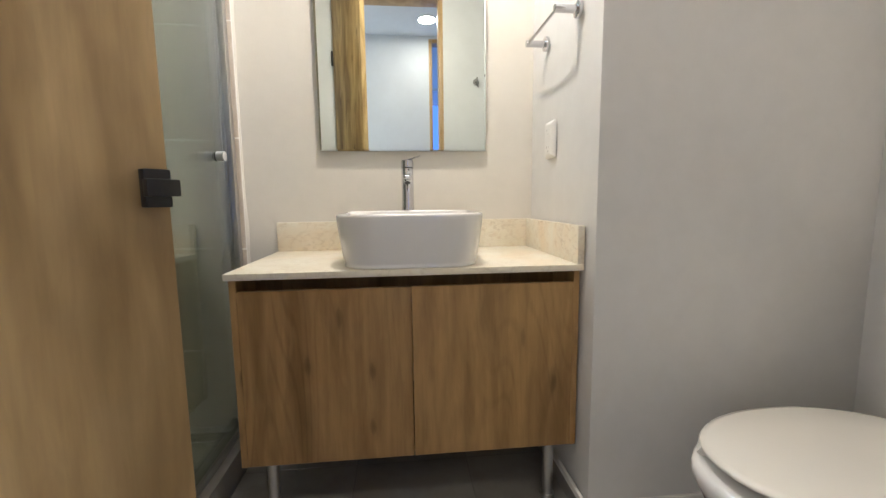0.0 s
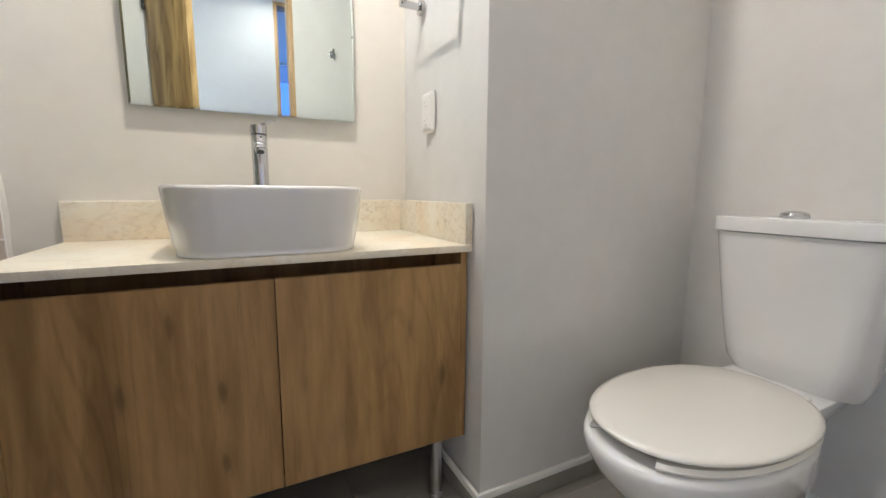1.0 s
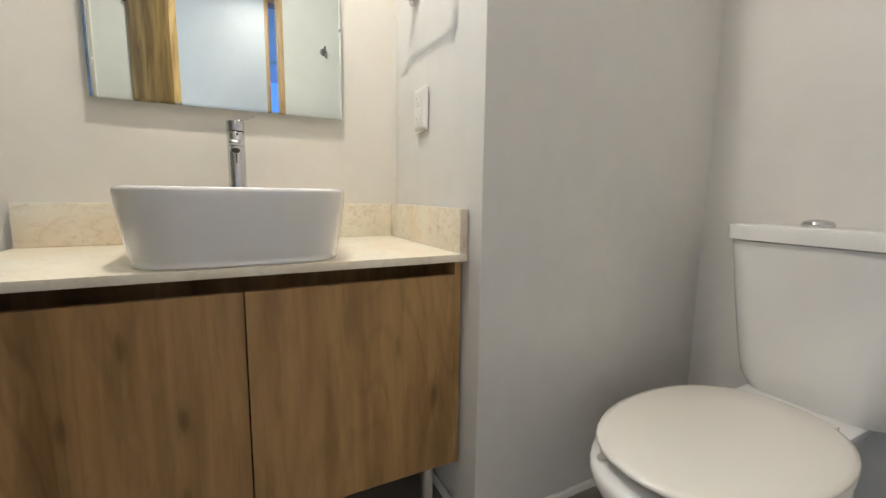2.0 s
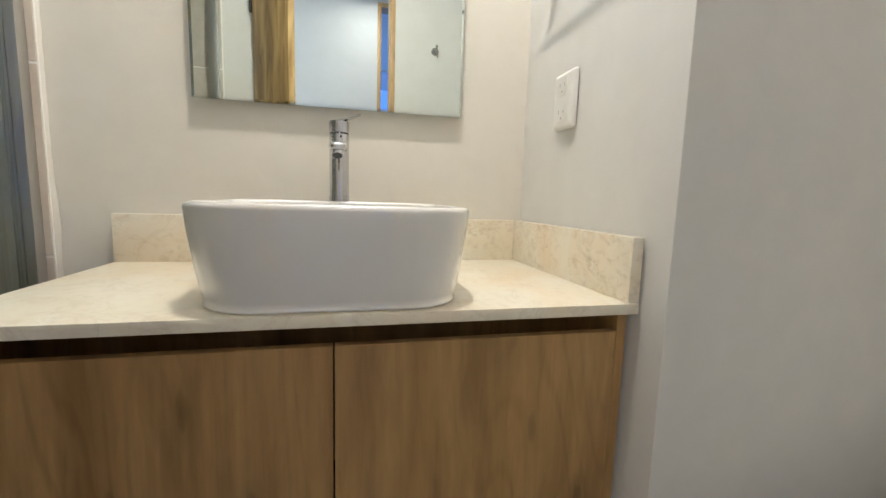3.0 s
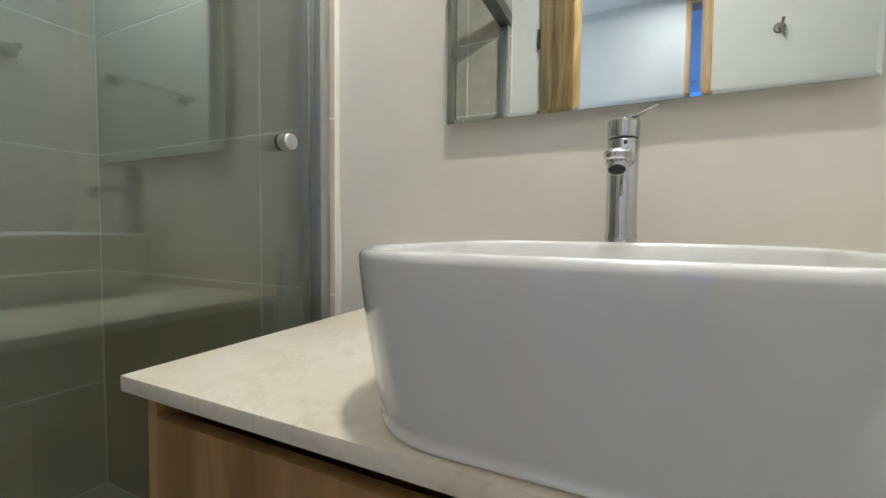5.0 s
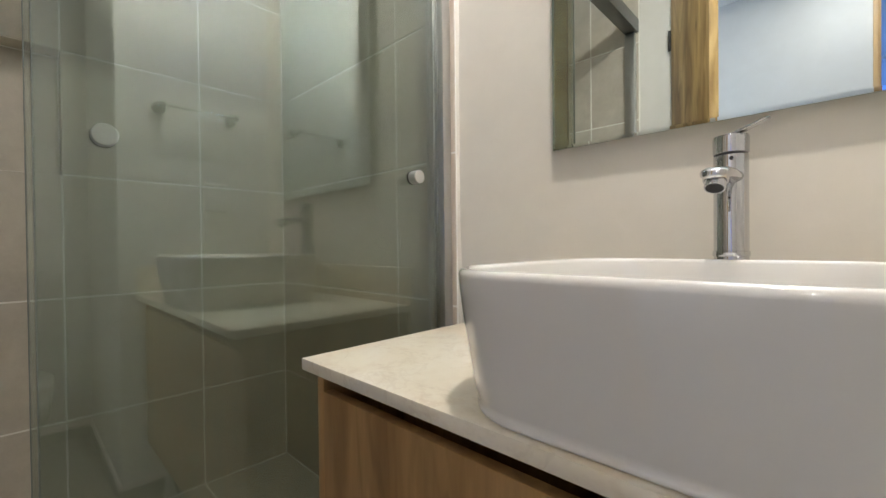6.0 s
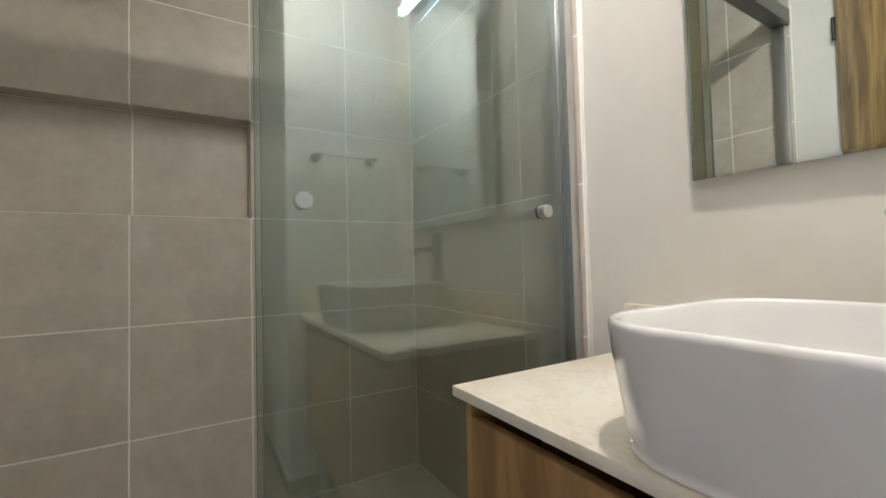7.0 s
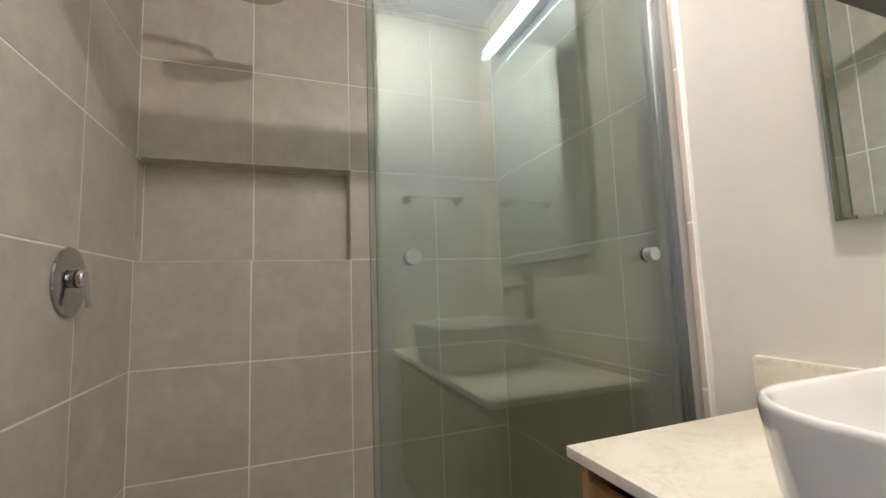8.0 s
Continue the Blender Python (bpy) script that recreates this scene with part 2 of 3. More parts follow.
def glass_mat():
    """Thin tinted pane: clear straight through, glossier at a slant."""
    m, nt, b = material("shower_glass")
    clear = node(nt, "ShaderNodeBsdfTransparent", Color=(0.845, 0.880, 0.852, 1))
    gloss = node(nt, "ShaderNodeBsdfGlossy", Color=(0.93, 0.96, 1.0, 1), Roughness=0.004)
    slant = node(nt, "ShaderNodeLayerWeight", Blend=0.5).outputs["Facing"]
    power = nt.nodes.new("ShaderNodeMath")
    power.operation = "POWER"
    power.inputs[1].default_value = 5.0
    reach = node(nt, "ShaderNodeMapRange")
    reach.inputs["To Min"].default_value, reach.inputs["To Max"].default_value = 0.092, 1.0
    both = nt.nodes.new("ShaderNodeMixShader")
    nt.links.new(slant, power.inputs[0])
    nt.links.new(power.outputs[0], reach.inputs["Value"])
    nt.links.new(reach.outputs["Result"], both.inputs["Fac"])
    nt.links.new(clear.outputs[0], both.inputs[1])
    nt.links.new(gloss.outputs[0], both.inputs[2])
    nt.links.new(both.outputs[0], nt.nodes["Material Output"].inputs["Surface"])
    nt.nodes.remove(b)
    return m


GLASS = glass_mat()
GLASS_EDGE = material("polished_glass_edge", (0.17, 0.19, 0.18), 0.42, 0.0)[0]
LED = emitter("led_diffuser", (0.62, 0.80, 1.0), 26.0)
LED_WARM = emitter("downlight_diffuser", (1.0, 0.88, 0.70), 12.0)
LED_CORR = emitter("corridor_diffuser", (1.0, 0.92, 0.78), 12.0)
SKY_BLUE = emitter("daylight_blue", (0.16, 0.36, 0.95), 0.9)

# ---- building helpers ----
HOME = {}


def empty(name, m, label, category, group="", kind=""):
    ob = new(name)
    ob.empty_display_size = 0.05
    ob.matrix_basis = m
    HOME[ob] = m.copy()
    return tagged(ob, label, category, group, kind)


def mesh_of(name, bm, mat, m=None, smooth=None):
    if m is not None:
        bm.transform(m.inverted())
    bmesh.ops.recalc_face_normals(bm, faces=bm.faces)
    me = bpy.data.meshes.new(name)
    bm.to_mesh(me)
    bm.free()
    me.materials.append(mat)
    if smooth is not None:
        for p in me.polygons:
            p.use_smooth = True
        me.set_sharp_from_angle(angle=radians(smooth))
    return me


def part(name, bm, mat, parent, label="", smooth=35):
    """One mesh part, given in world metres, under a thing or under a part."""
    m = HOME[parent]
    ob = new(name, mesh_of(name, bm, mat, m, smooth))
    ob.parent = parent
    HOME[ob] = m
    return tagged(ob, label)


def solid(name, bm, mat, label, category, kind="", base=None, smooth=35, group=""):
    """A thing or a piece of the setting that is one mesh."""
    m = Matrix.Translation(base) if base is not None else Matrix()
    ob = new(name, mesh_of(name, bm, mat, m, smooth))
    ob.matrix_basis = m
    HOME[ob] = m
    return tagged(ob, label, category, group, kind)


def box(x0, y0, z0, x1, y1, z1, bev=0.0, seg=2, bm=None):
    own = bmesh.new()
    bmesh.ops.create_cube(own, size=1)
    bmesh.ops.scale(own, vec=(abs(x1 - x0), abs(y1 - y0), abs(z1 - z0)), verts=own.verts)
    bmesh.ops.translate(own, vec=((x0 + x1) / 2, (y0 + y1) / 2, (z0 + z1) / 2), verts=own.verts)
    if bev:
        bmesh.ops.bevel(own, geom=own.edges[:], offset=bev, segments=seg, affect="EDGES", profile=0.6)
    return join(bm, own)


def join(bm, own):
    if bm is None:
        return own
    me = bpy.data.meshes.new("tmp")
    own.to_mesh(me)
    own.free()
    bm.from_mesh(me)
    bpy.data.meshes.remove(me)
    return bm


def rings(loops, closed=True, caps=True, bm=None):
    """Skin a row of point rings."""
    own = bmesh.new()
    rows = [[own.verts.new(p) for p in loop] for loop in loops]
    n = len(rows[0])
    for a, b in zip(rows, rows[1:]):
        for i in range(n if closed else n - 1):
            own.faces.new((a[i], a[(i + 1) % n], b[(i + 1) % n], b[i]))
    if caps:
        own.faces.new(rows[0])
        own.faces.new(rows[-1])
    return join(bm, own)


def lathe(profile, at, axis="z", seg=32, bm=None):
    """Profile rows of radius and height, turned about an axis through at."""
    loops = []
    for r, h in profile:
        loop = []
        for i in range(seg):
            a = 2 * math.pi * i / seg
            c, s = max(r, 1e-4) * math.cos(a), max(r, 1e-4) * math.sin(a)
            p = {"z": (c, s, h), "x": (h, c, s), "y": (c, h, s)}[axis]
            loop.append((at[0] + p[0], at[1] + p[1], at[2] + p[2]))
        loops.append(loop)
    return rings(loops, bm=bm)


def tube(points, r, seg=16, bm=None):
    pts = [Vector(p) for p in points]
    loops = []
    for i, p in enumerate(pts):
        d = (pts[min(i + 1, len(pts) - 1)] - pts[max(i - 1, 0)]).normalized()
        side = d.cross(Vector((0, 0, 1)))
        if side.length < 0.05:
            side = d.cross(Vector((0, 1, 0)))
        side.normalize()
        up = side.cross(d)
        rr = r[i] if isinstance(r, (list, tuple)) else r
        loops.append([p + (side * math.cos(a) + up * math.sin(a)) * rr
                      for a in (2 * math.pi * k / seg for k in range(seg))])
    return rings(loops, bm=bm)


def rrect(cx, cy, hx, hy, r, z, n=8, bulge=0.0):
    """Points of a rectangle with rounded corners; bulge bows its sides out."""
    pts = []
    for q, (sx, sy) in enumerate(((1, 1), (-1, 1), (-1, -1), (1, -1))):
        for k in range(n):
            a = math.pi / 2 * (q + k / (n - 1))
            x, y = sx * (hx - r) + r * math.cos(a), sy * (hy - r) + r * math.sin(a)
            x += bulge * math.copysign(1, x) * (1 - (y / hy) ** 2)
            y += bulge * math.copysign(1, y) * (1 - (x / (hx + bulge)) ** 2)
            pts.append((cx + x, cy + y, z))
    return pts


# ---- structure ----
T = 0.12
F_OUT = WALL_F - T
DOOR_L, DOOR_R, DOOR_H = -0.965, -0.214, 2.385

floor = solid("floor", box(-1.115, F_OUT, -0.12, WC + T, T, FZ - 0.0012), FLOOR_GROUT, "grey tiled bathroom floor with narrow joints", "floor", "structure")
shower_floor = solid("floor_shower", box(SH_X - T, WALL_F, -0.16, -1.115, T, SH_Z - 0.0012), GROUT, "sunken grey tiled shower floor", "floor", "structure")
solid("floor_corridor", box(-2.4, -5.2, -0.12, 2.2, F_OUT, FZ), FLOOR_TILE, "grey corridor floor", "floor", "structure")
solid("ceiling", box(SH_X - T, F_OUT, CEIL, WC + T, T, CEIL + 0.1), CEILING, "white painted bathroom ceiling", "ceiling", "structure")
solid("ceiling_corridor", box(-2.4, -5.2, CEIL, 2.2, F_OUT, CEIL + 0.1), CEILING, "white painted corridor ceiling", "ceiling", "structure")

wall_north = solid("wall_north", box(-1.158, 0.0, -0.12, T, T, CEIL), WALL_WARM_LIT, "white painted wall behind the vanity, warm light in its tone", "wall", "structure")
solid("trim", box(-1.1575, -0.0108, 0.0, -1.1225, -0.0004, CEIL - 0.001), GROUT, "pale grout behind the beige edge tiles", "trim", "structure")
wall_shower_back = solid("wall_shower_back", box(SH_X - T, SH_B + 0.0015, -0.16, -1.158, T, CEIL), GROUT, "grey tiled shower wall with pale joints", "wall", "structure")
solid("wall_stub", box(0.004, STUB, -0.12, WC + T, 0.0, CEIL, 0.004), WALL, "white painted wall beside the vanity, cool light in its tone", "wall", "structure")
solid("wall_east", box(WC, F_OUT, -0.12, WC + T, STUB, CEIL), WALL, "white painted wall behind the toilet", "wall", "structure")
bm = box(DOOR_R + 0.005, F_OUT, -0.12, WC, WALL_F, CEIL)
box(-1.145, F_OUT, -0.12, DOOR_L - 0.005, WALL_F, CEIL, bm=bm)
box(DOOR_L - 0.005, F_OUT, DOOR_H + 0.005, DOOR_R + 0.005, WALL_F, CEIL, bm=bm)
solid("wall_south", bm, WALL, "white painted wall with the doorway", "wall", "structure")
wall_shower_front = solid("wall_shower_front", box(SH_X - T, F_OUT, -0.16, -1.145, SH_F - 0.0015, CEIL), GROUT, "grey tiled shower wall with the mixer", "wall", "structure")
NICHE_Y, NICHE_Z0, NICHE_Z1, NICHE_D = -0.7245, 1.164, 1.579, 0.085
bm = box(SH_X - T, SH_F - 0.0015, -0.16, SH_X - 0.0015, SH_B + 0.0015, NICHE_Z0 - 0.0015)
box(SH_X - T, SH_F - 0.0015, NICHE_Z1 + 0.0015, SH_X - 0.0015, SH_B + 0.0015, CEIL, bm=bm)
box(SH_X - T, NICHE_Y + 0.0015, NICHE_Z0 - 0.0015, SH_X - 0.0015, SH_B + 0.0015, NICHE_Z1 + 0.0015, bm=bm)
box(SH_X - T, SH_F - 0.0015, NICHE_Z0 - 0.0015, SH_X - NICHE_D - 0.0015, NICHE_Y + 0.0015, NICHE_Z1 + 0.0015, bm=bm)
wall_west = solid("wall_west", bm, GROUT, "grey tiled shower wall with a recessed niche", "wall", "structure")

# corridor and the room past it
bm = box(-2.4, CORR - T, 0, -2.08, CORR, CEIL)
box(-1.24, CORR - T, 0, -0.227, CORR, CEIL, bm=bm)
# sill and lintel of an opening added for the unseen wall fill
box(-2.08, CORR - T, 0, -1.24, CORR, 0.34, bm=bm)
box(-2.08, CORR - T, 2.06, -1.24, CORR, CEIL, bm=bm)
box(0.56, CORR - T, 0, 2.2, CORR, CEIL, bm=bm)
box(-0.227, CORR - T, 2.40, 0.56, CORR, CEIL, bm=bm)
solid("wall_corridor", bm, CORRIDOR, "white painted corridor wall with a doorway", "wall", "structure")
bm = box(-2.5, -5.2, 0, -2.4, -2.36, CEIL)
# opening added for the unseen lamp at the corridor's end
box(-2.5, -2.36, 0, -2.4, F_OUT, 0.06, bm=bm)
box(-2.5, -2.36, 2.12, -2.4, F_OUT, CEIL, bm=bm)
box(2.2, -5.2, 0, 2.3, -3.70, CEIL, bm=bm)
box(2.2, -2.90, 0, 2.3, F_OUT, CEIL, bm=bm)
# sill and lintel of an opening added for the unseen blue lamp
box(2.2, -3.70, 0, 2.3, -2.90, 0.65, bm=bm)
box(2.2, -3.70, 2.05, 2.3, -2.90, CEIL, bm=bm)
box(-2.5, F_OUT, 0, SH_X - T, F_OUT + T, CEIL, bm=bm)
box(WC + T, F_OUT, 0, 2.3, F_OUT + T, CEIL, bm=bm)
solid("wall_corridor_ends", bm, CORRIDOR, "white painted walls that close the corridor", "wall", "structure")
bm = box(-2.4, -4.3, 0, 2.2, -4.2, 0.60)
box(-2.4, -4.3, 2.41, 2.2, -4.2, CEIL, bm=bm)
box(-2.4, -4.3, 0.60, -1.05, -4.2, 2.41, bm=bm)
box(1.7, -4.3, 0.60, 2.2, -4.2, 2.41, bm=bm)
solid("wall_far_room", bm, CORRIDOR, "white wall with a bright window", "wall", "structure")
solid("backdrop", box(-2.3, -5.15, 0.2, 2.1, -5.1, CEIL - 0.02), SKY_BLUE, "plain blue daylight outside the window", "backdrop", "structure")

# ---- door wall: frame and leaf ----
def door_frame(name, xl, xr, yf, yb, top, label):
    lap, out = 0.014, 0.010
    root = empty(name, Matrix.Translation((xl, yf, 0)), label, "door frame", kind="structure")
    part("jamb", box(xl - 0.005, yb, 0, xl + 0.012, yf, top, 0.002), OAK_FRAME, root)
    part("jamb", box(xr - 0.012, yb, 0, xr + 0.005, yf, top, 0.002), OAK_FRAME, root)
    part("head", box(xl + 0.012, yb, top - 0.014, xr - 0.012, yf, top + 0.004, 0.002), OAK_FRAME, root)
    for y0, y1 in ((yf + 0.0005, yf + out), (yb - out, yb - 0.0005)):
        part("casing", box(xl - lap - 0.005, y0, 0, xl + 0.004, y1, top, 0.003), OAK_FRAME, root)
        part("casing", box(xr - 0.004, y0, 0, xr + lap + 0.005, y1, top, 0.003), OAK_FRAME, root)
        part("casing", box(xl - lap - 0.005, y0, top, xr + lap + 0.005, y1, top + lap, 0.003), OAK_FRAME, root)
    return root


bath_frame = door_frame("door_1", DOOR_L, DOOR_R, WALL_F, F_OUT, DOOR_H, "oak frame round the open bathroom doorway")
part("door_stop", box(DOOR_L + 0.0122, F_OUT + 0.002, 0.001, DOOR_L + 0.0165, F_OUT + 0.045, DOOR_H - 0.016), OAK_FRAME, bath_frame)
door_frame("door_2", -0.222, 0.555, CORR, CORR - T, 2.395, "oak frame of a doorway across the corridor")

# open leaf: local x runs from the free edge back along the leaf, y is its hidden side
leaf_dir = Vector((-0.222, -0.306, 0)).normalized()
free_edge = Vector((-0.735, -1.247, 0))
leaf_m = Matrix.Translation(free_edge) @ Matrix.Rotation(math.atan2(leaf_dir.y, leaf_dir.x), 4, "Z")
door_leaf = empty("door_leaf", leaf_m, "oak veneered bathroom door standing open, black lever handle", "door")


def leaf_part(name, bm, mat, parent, label=""):
    bm.transform(leaf_m)
    return part(name, bm, mat, parent, label)


# the leaf lies on the local -y side of its face
leaf_part("panel", box(0, -0.036, 0.008, 0.378, 0, 2.37, 0.0015), OAK_DOOR, door_leaf)
for side in (1, -1):
    y0 = 0.0 if side > 0 else -0.036
    handle = leaf_part("handle", box(0.002, y0, 0.9210, 0.0235, y0 + side * 0.009, 0.9540, 0.001), BLACK, door_leaf, "square black metal rosette")
    leaf_part("neck", box(0.009, y0 + side * 0.009, 0.9305, 0.021, y0 + side * 0.026, 0.9440, 0.0012), BLACK, handle)
    leaf_part("lever", box(0.005, y0 + side * 0.022, 0.9300, 0.031, y0 + side * 0.030, 0.9445, 0.0012), BLACK, handle)
leaf_part("latch_plate", box(-0.0012, -0.028, 0.86, 0.001, -0.008, 1.03, 0.0004), STEEL, door_leaf, "satin steel latch plate")
for hz in (1.94, 0.25):
    leaf_part("hinge", lathe([(0.007, -0.05), (0.007, 0.05)], (0.386, -0.040, hz), seg=12), BLACK, door_leaf, "black barrel hinge")

# robe hook on the door wall
hook = empty("robe_hook", Matrix.Translation((0.052, WALL_F, 1.800)), "chrome robe hook on the white wall", "hook")
part("rose", lathe([(0.0, 0), (0.023, 0), (0.024, 0.004), (0.020, 0.010), (0.008, 0.012), (0.0, 0.012)], (0.052, WALL_F, 1.800), "y", 24), CHROME_DARK, hook)
part("peg", tube([(0.052, WALL_F + 0.010, 1.800), (0.052, WALL_F + 0.035, 1.797), (0.052, WALL_F + 0.050, 1.805), (0.052, WALL_F + 0.055, 1.823)], [0.007, 0.006, 0.006, 0.007], 12), CHROME_DARK, hook)
part("peg_tail", tube([(0.052, WALL_F + 0.02, 1.795), (0.060, WALL_F + 0.030, 1.770), (0.062, WALL_F + 0.034, 1.757)], [0.005, 0.004, 0.004], 10), CHROME_DARK, hook)


# ---- vanity ----
CX0, CX1, CY = -1.003, -0.003, -0.492
vanity = empty("vanity_cabinet", Matrix.Translation((-0.5, -0.25, FZ)), "oak laminate vanity cabinet on steel legs", "cabinet")
part("side_panel", box(CX0, CY + 0.0005, 0.162, CX0 + 0.018, -0.012, 0.7160, 0.001), OAK, vanity)
part("side_panel", box(CX1 - 0.018, CY + 0.0005, 0.162, CX1, -0.012, 0.7160, 0.001), OAK, vanity)
part("bottom_panel", box(CX0 + 0.018, CY + 0.020, 0.163, CX1 - 0.018, -0.012, 0.181), OAK, vanity)
part("back_panel", box(CX0 + 0.018, -0.020, 0.181, CX1 - 0.018, -0.012, 0.7160), OAK, vanity)
part("finger_channel", box(CX0 + 0.018, CY + 0.170, 0.560, CX1 - 0.018, CY + 0.186, 0.7160), OAK, vanity)
MIDX = -0.5035


def cabinet_door(x0, x1):
    """Flat door leaf whose top stays clear of the slab for the fingers."""
    section = ((0.0006, 0.163), (0.0, 0.1636), (0.0, 0.6782), (0.0008, 0.679), (0.0172, 0.679), (0.018, 0.6782), (0.018, 0.163))
    bm = rings([[(x, CY + dy, z) for dy, z in section] for x in (x0, x1)])
    return part("cabinet_door", bm, OAK, vanity)


cabinet_door(CX0 + 0.0195, MIDX - 0.0015)
cabinet_door(MIDX + 0.0015, CX1 - 0.0195)
for lx in (-0.935, -0.070):
    for ly in (-0.435, -0.075):
        leg = part("leg", lathe([(0.0175, FZ + 0.012), (0.0175, 0.162)], (lx, ly, 0), seg=24), STEEL, vanity, "satin steel leg")
        part("foot", lathe([(0.022, 0.0005), (0.024, 0.004), (0.022, 0.013), (0.0175, 0.014)], (lx, ly, FZ), seg=24), STEEL, leg)

countertop = empty("countertop", Matrix.Translation((-0.5, -0.25, 0.716)), "cream limestone vanity top with upstands", "countertop")
part("slab", box(-1.006, -0.518, 0.7163, -0.001, -0.001, COUNTER, 0.0018), STONE, countertop)
part("backsplash", box(-1.004, -0.022, COUNTER + 0.0003, -0.0225, -0.001, 0.847, 0.0018), STONE_UPSTAND, countertop)
part("backsplash", box(-0.022, -0.516, COUNTER + 0.0003, -0.001, -0.001, 0.847, 0.0018), STONE_UPSTAND, countertop)

# ---- vessel basin ----
SX, SY, HX, HY, RIM = -0.500, -0.3200, 0.2140, 0.2070, 0.889


def basin_ring(grow, z, r=0.105):
    return rrect(SX, SY, HX + grow, HY + grow, max(r + grow, 0.02), z, 12, 0.004)


outer = []
for k in range(13):
    u = k / 12
    z = COUNTER + 0.004 + (RIM - 0.0125 - COUNTER) * u
    inset = 0.0205 * (1 - u) ** 1.25 + 0.008 * max(0.0, 1 - u / 0.14) ** 2
    outer.append(basin_ring(-inset, z))
rim = []
for k in range(1, 10):
    a = math.pi * k / 10
    rim.append(basin_ring(-0.0065 + 0.0065 * math.cos(a), RIM - 0.0085 + 0.0085 * math.sin(a)))
inner = []
for k in range(1, 12):
    u = k / 11
    z = RIM - 0.0085 - 0.1065 * math.sin(u * math.pi / 2)
    inner.append(basin_ring(-0.013 - 0.012 * u - 0.125 * max(0.0, u - 0.35) ** 2.2 / 0.65 ** 2.2, z))
basin = empty("vessel_basin", Matrix.Translation((SX, SY, COUNTER)), "glossy white ceramic vessel basin on the countertop", "washbasin")
lip = [basin_ring(-i, COUNTER + h) for i, h in ((0.040, 0.0010), (0.0225, 0.0008), (0.0205, 0.0020), (0.0200, 0.0045), (0.0206, 0.0062), (0.0218, 0.0082))]
part("bowl", rings(lip + outer[1:] + rim + inner), BASIN_GLAZE, basin, smooth=60)
part("foot_ring", rings([basin_ring(-0.050, COUNTER + 0.0002), basin_ring(-0.040, COUNTER + 0.0002), basin_ring(-0.040, COUNTER + 0.0009), basin_ring(-0.050, COUNTER + 0.0009)]), BASIN_GLAZE, basin)
part("drain", lathe([(0.0, 0.0), (0.032, 0.0), (0.033, 0.003), (0.028, 0.006), (0.0, 0.007)], (SX, SY, RIM - 0.1152), seg=28), CHROME, basin, "chrome push drain")

# ---- basin mixer ----
FX, FY = -0.501, -0.077
mixer = empty("basin_mixer", Matrix.Translation((FX, FY, COUNTER)), "tall chrome single lever basin mixer", "tap")
part("body", lathe([(0.0285, 0.0004), (0.0295, 0.004), (0.029, 0.008), (0.0240, 0.0095), (0.0226, 0.020), (0.0226, 0.308), (0.0220, 0.3100)], (FX, FY, COUNTER), seg=44), CHROME, mixer)
part("cap", lathe([(0.0214, 0.3125), (0.0232, 0.3138), (0.0236, 0.335), (0.0226, 0.3395), (0.0, 0.3402)], (FX, FY, COUNTER), seg=44), CHROME, mixer)
part("seam", lathe([(0.0212, 0.3096), (0.0219, 0.3098), (0.0219, 0.3130), (0.0212, 0.3132)], (FX, FY, COUNTER), seg=44), HOLE, mixer, "dark seam under the cap")
# flat rounded arm with the aerator hanging under its end
loops = []
for dy, w, h, z in ((0.006, 0.0180, 0.0100, 1.0115), (0.060, 0.0186, 0.0098, 1.0110), (0.090, 0.0188, 0.0096, 1.0085), (0.104, 0.0168, 0.0086, 1.0070), (0.1115, 0.0115, 0.0066, 1.0060), (0.1145, 0.0050, 0.0030, 1.0055)):
    loops.append([(FX - 0.028 * dy + w * math.copysign(abs(math.cos(a)) ** 0.8, math.cos(a)), FY - dy, z + h * math.copysign(abs(math.sin(a)) ** 0.8, math.sin(a))) for a in (2 * math.pi * i / 36 for i in range(36))])
sp = part("spout", rings(loops), CHROME, mixer, smooth=60)
tip, down = Vector((FX - 0.0028, FY - 0.0930, 1.0020)), Vector((0, -0.50, -0.866))
part("collar", tube([tip - down * 0.004, tip + down * 0.0055, tip + down * 0.0070], [0.0150, 0.0152, 0.0140], 32), CHROME, sp)
part("aerator", tube([tip + down * 0.006, tip + down * 0.0075, tip + down * 0.0160, tip + down * 0.0175, tip + down * 0.0172], [0.0118, 0.0130, 0.0130, 0.0124, 0.0110], 28), CHROME, sp)
part("aerator_mesh", tube([tip + down * 0.0168, tip + down * 0.0177], [0.0111, 0.0108], 24), HOLE, sp, "dark aerator mesh")
part("base_ring", lathe([(0.0225, 0.1570), (0.0240, 0.1575), (0.0240, 0.1655), (0.0225, 0.1660)], (FX, FY, COUNTER), seg=44), CHROME, mixer)
part("indicator_dot", lathe([(0.0, -0.0002), (0.0028, -0.0002), (0.0028, -0.0008), (0.0, -0.0009)], (FX + 0.004, FY - 0.0222, 1.0385), "y", 14), HOLE, mixer, "small dark indicator dot")
loops = []
for k in range(9):
    u = k / 8
    c = Vector((FX - 0.006 + 0.053 * u, FY - 0.022 * u, 1.0738 + 0.012 * u + 0.003 * u * u))
    w, h = 0.0105 - 0.0035 * u, 0.0040 - 0.0018 * u
    loops.append([c + Vector((0.36 * w * math.cos(a), 0.93 * w * math.cos(a), h * math.sin(a))) for a in (2 * math.pi * i / 14 for i in range(14))])
part("lever", rings(loops), CHROME, mixer)

# ---- mirror and the light above it ----
MX0, MX1, MZ0, MZ1 = -0.827, -0.191, 1.115, 2.085
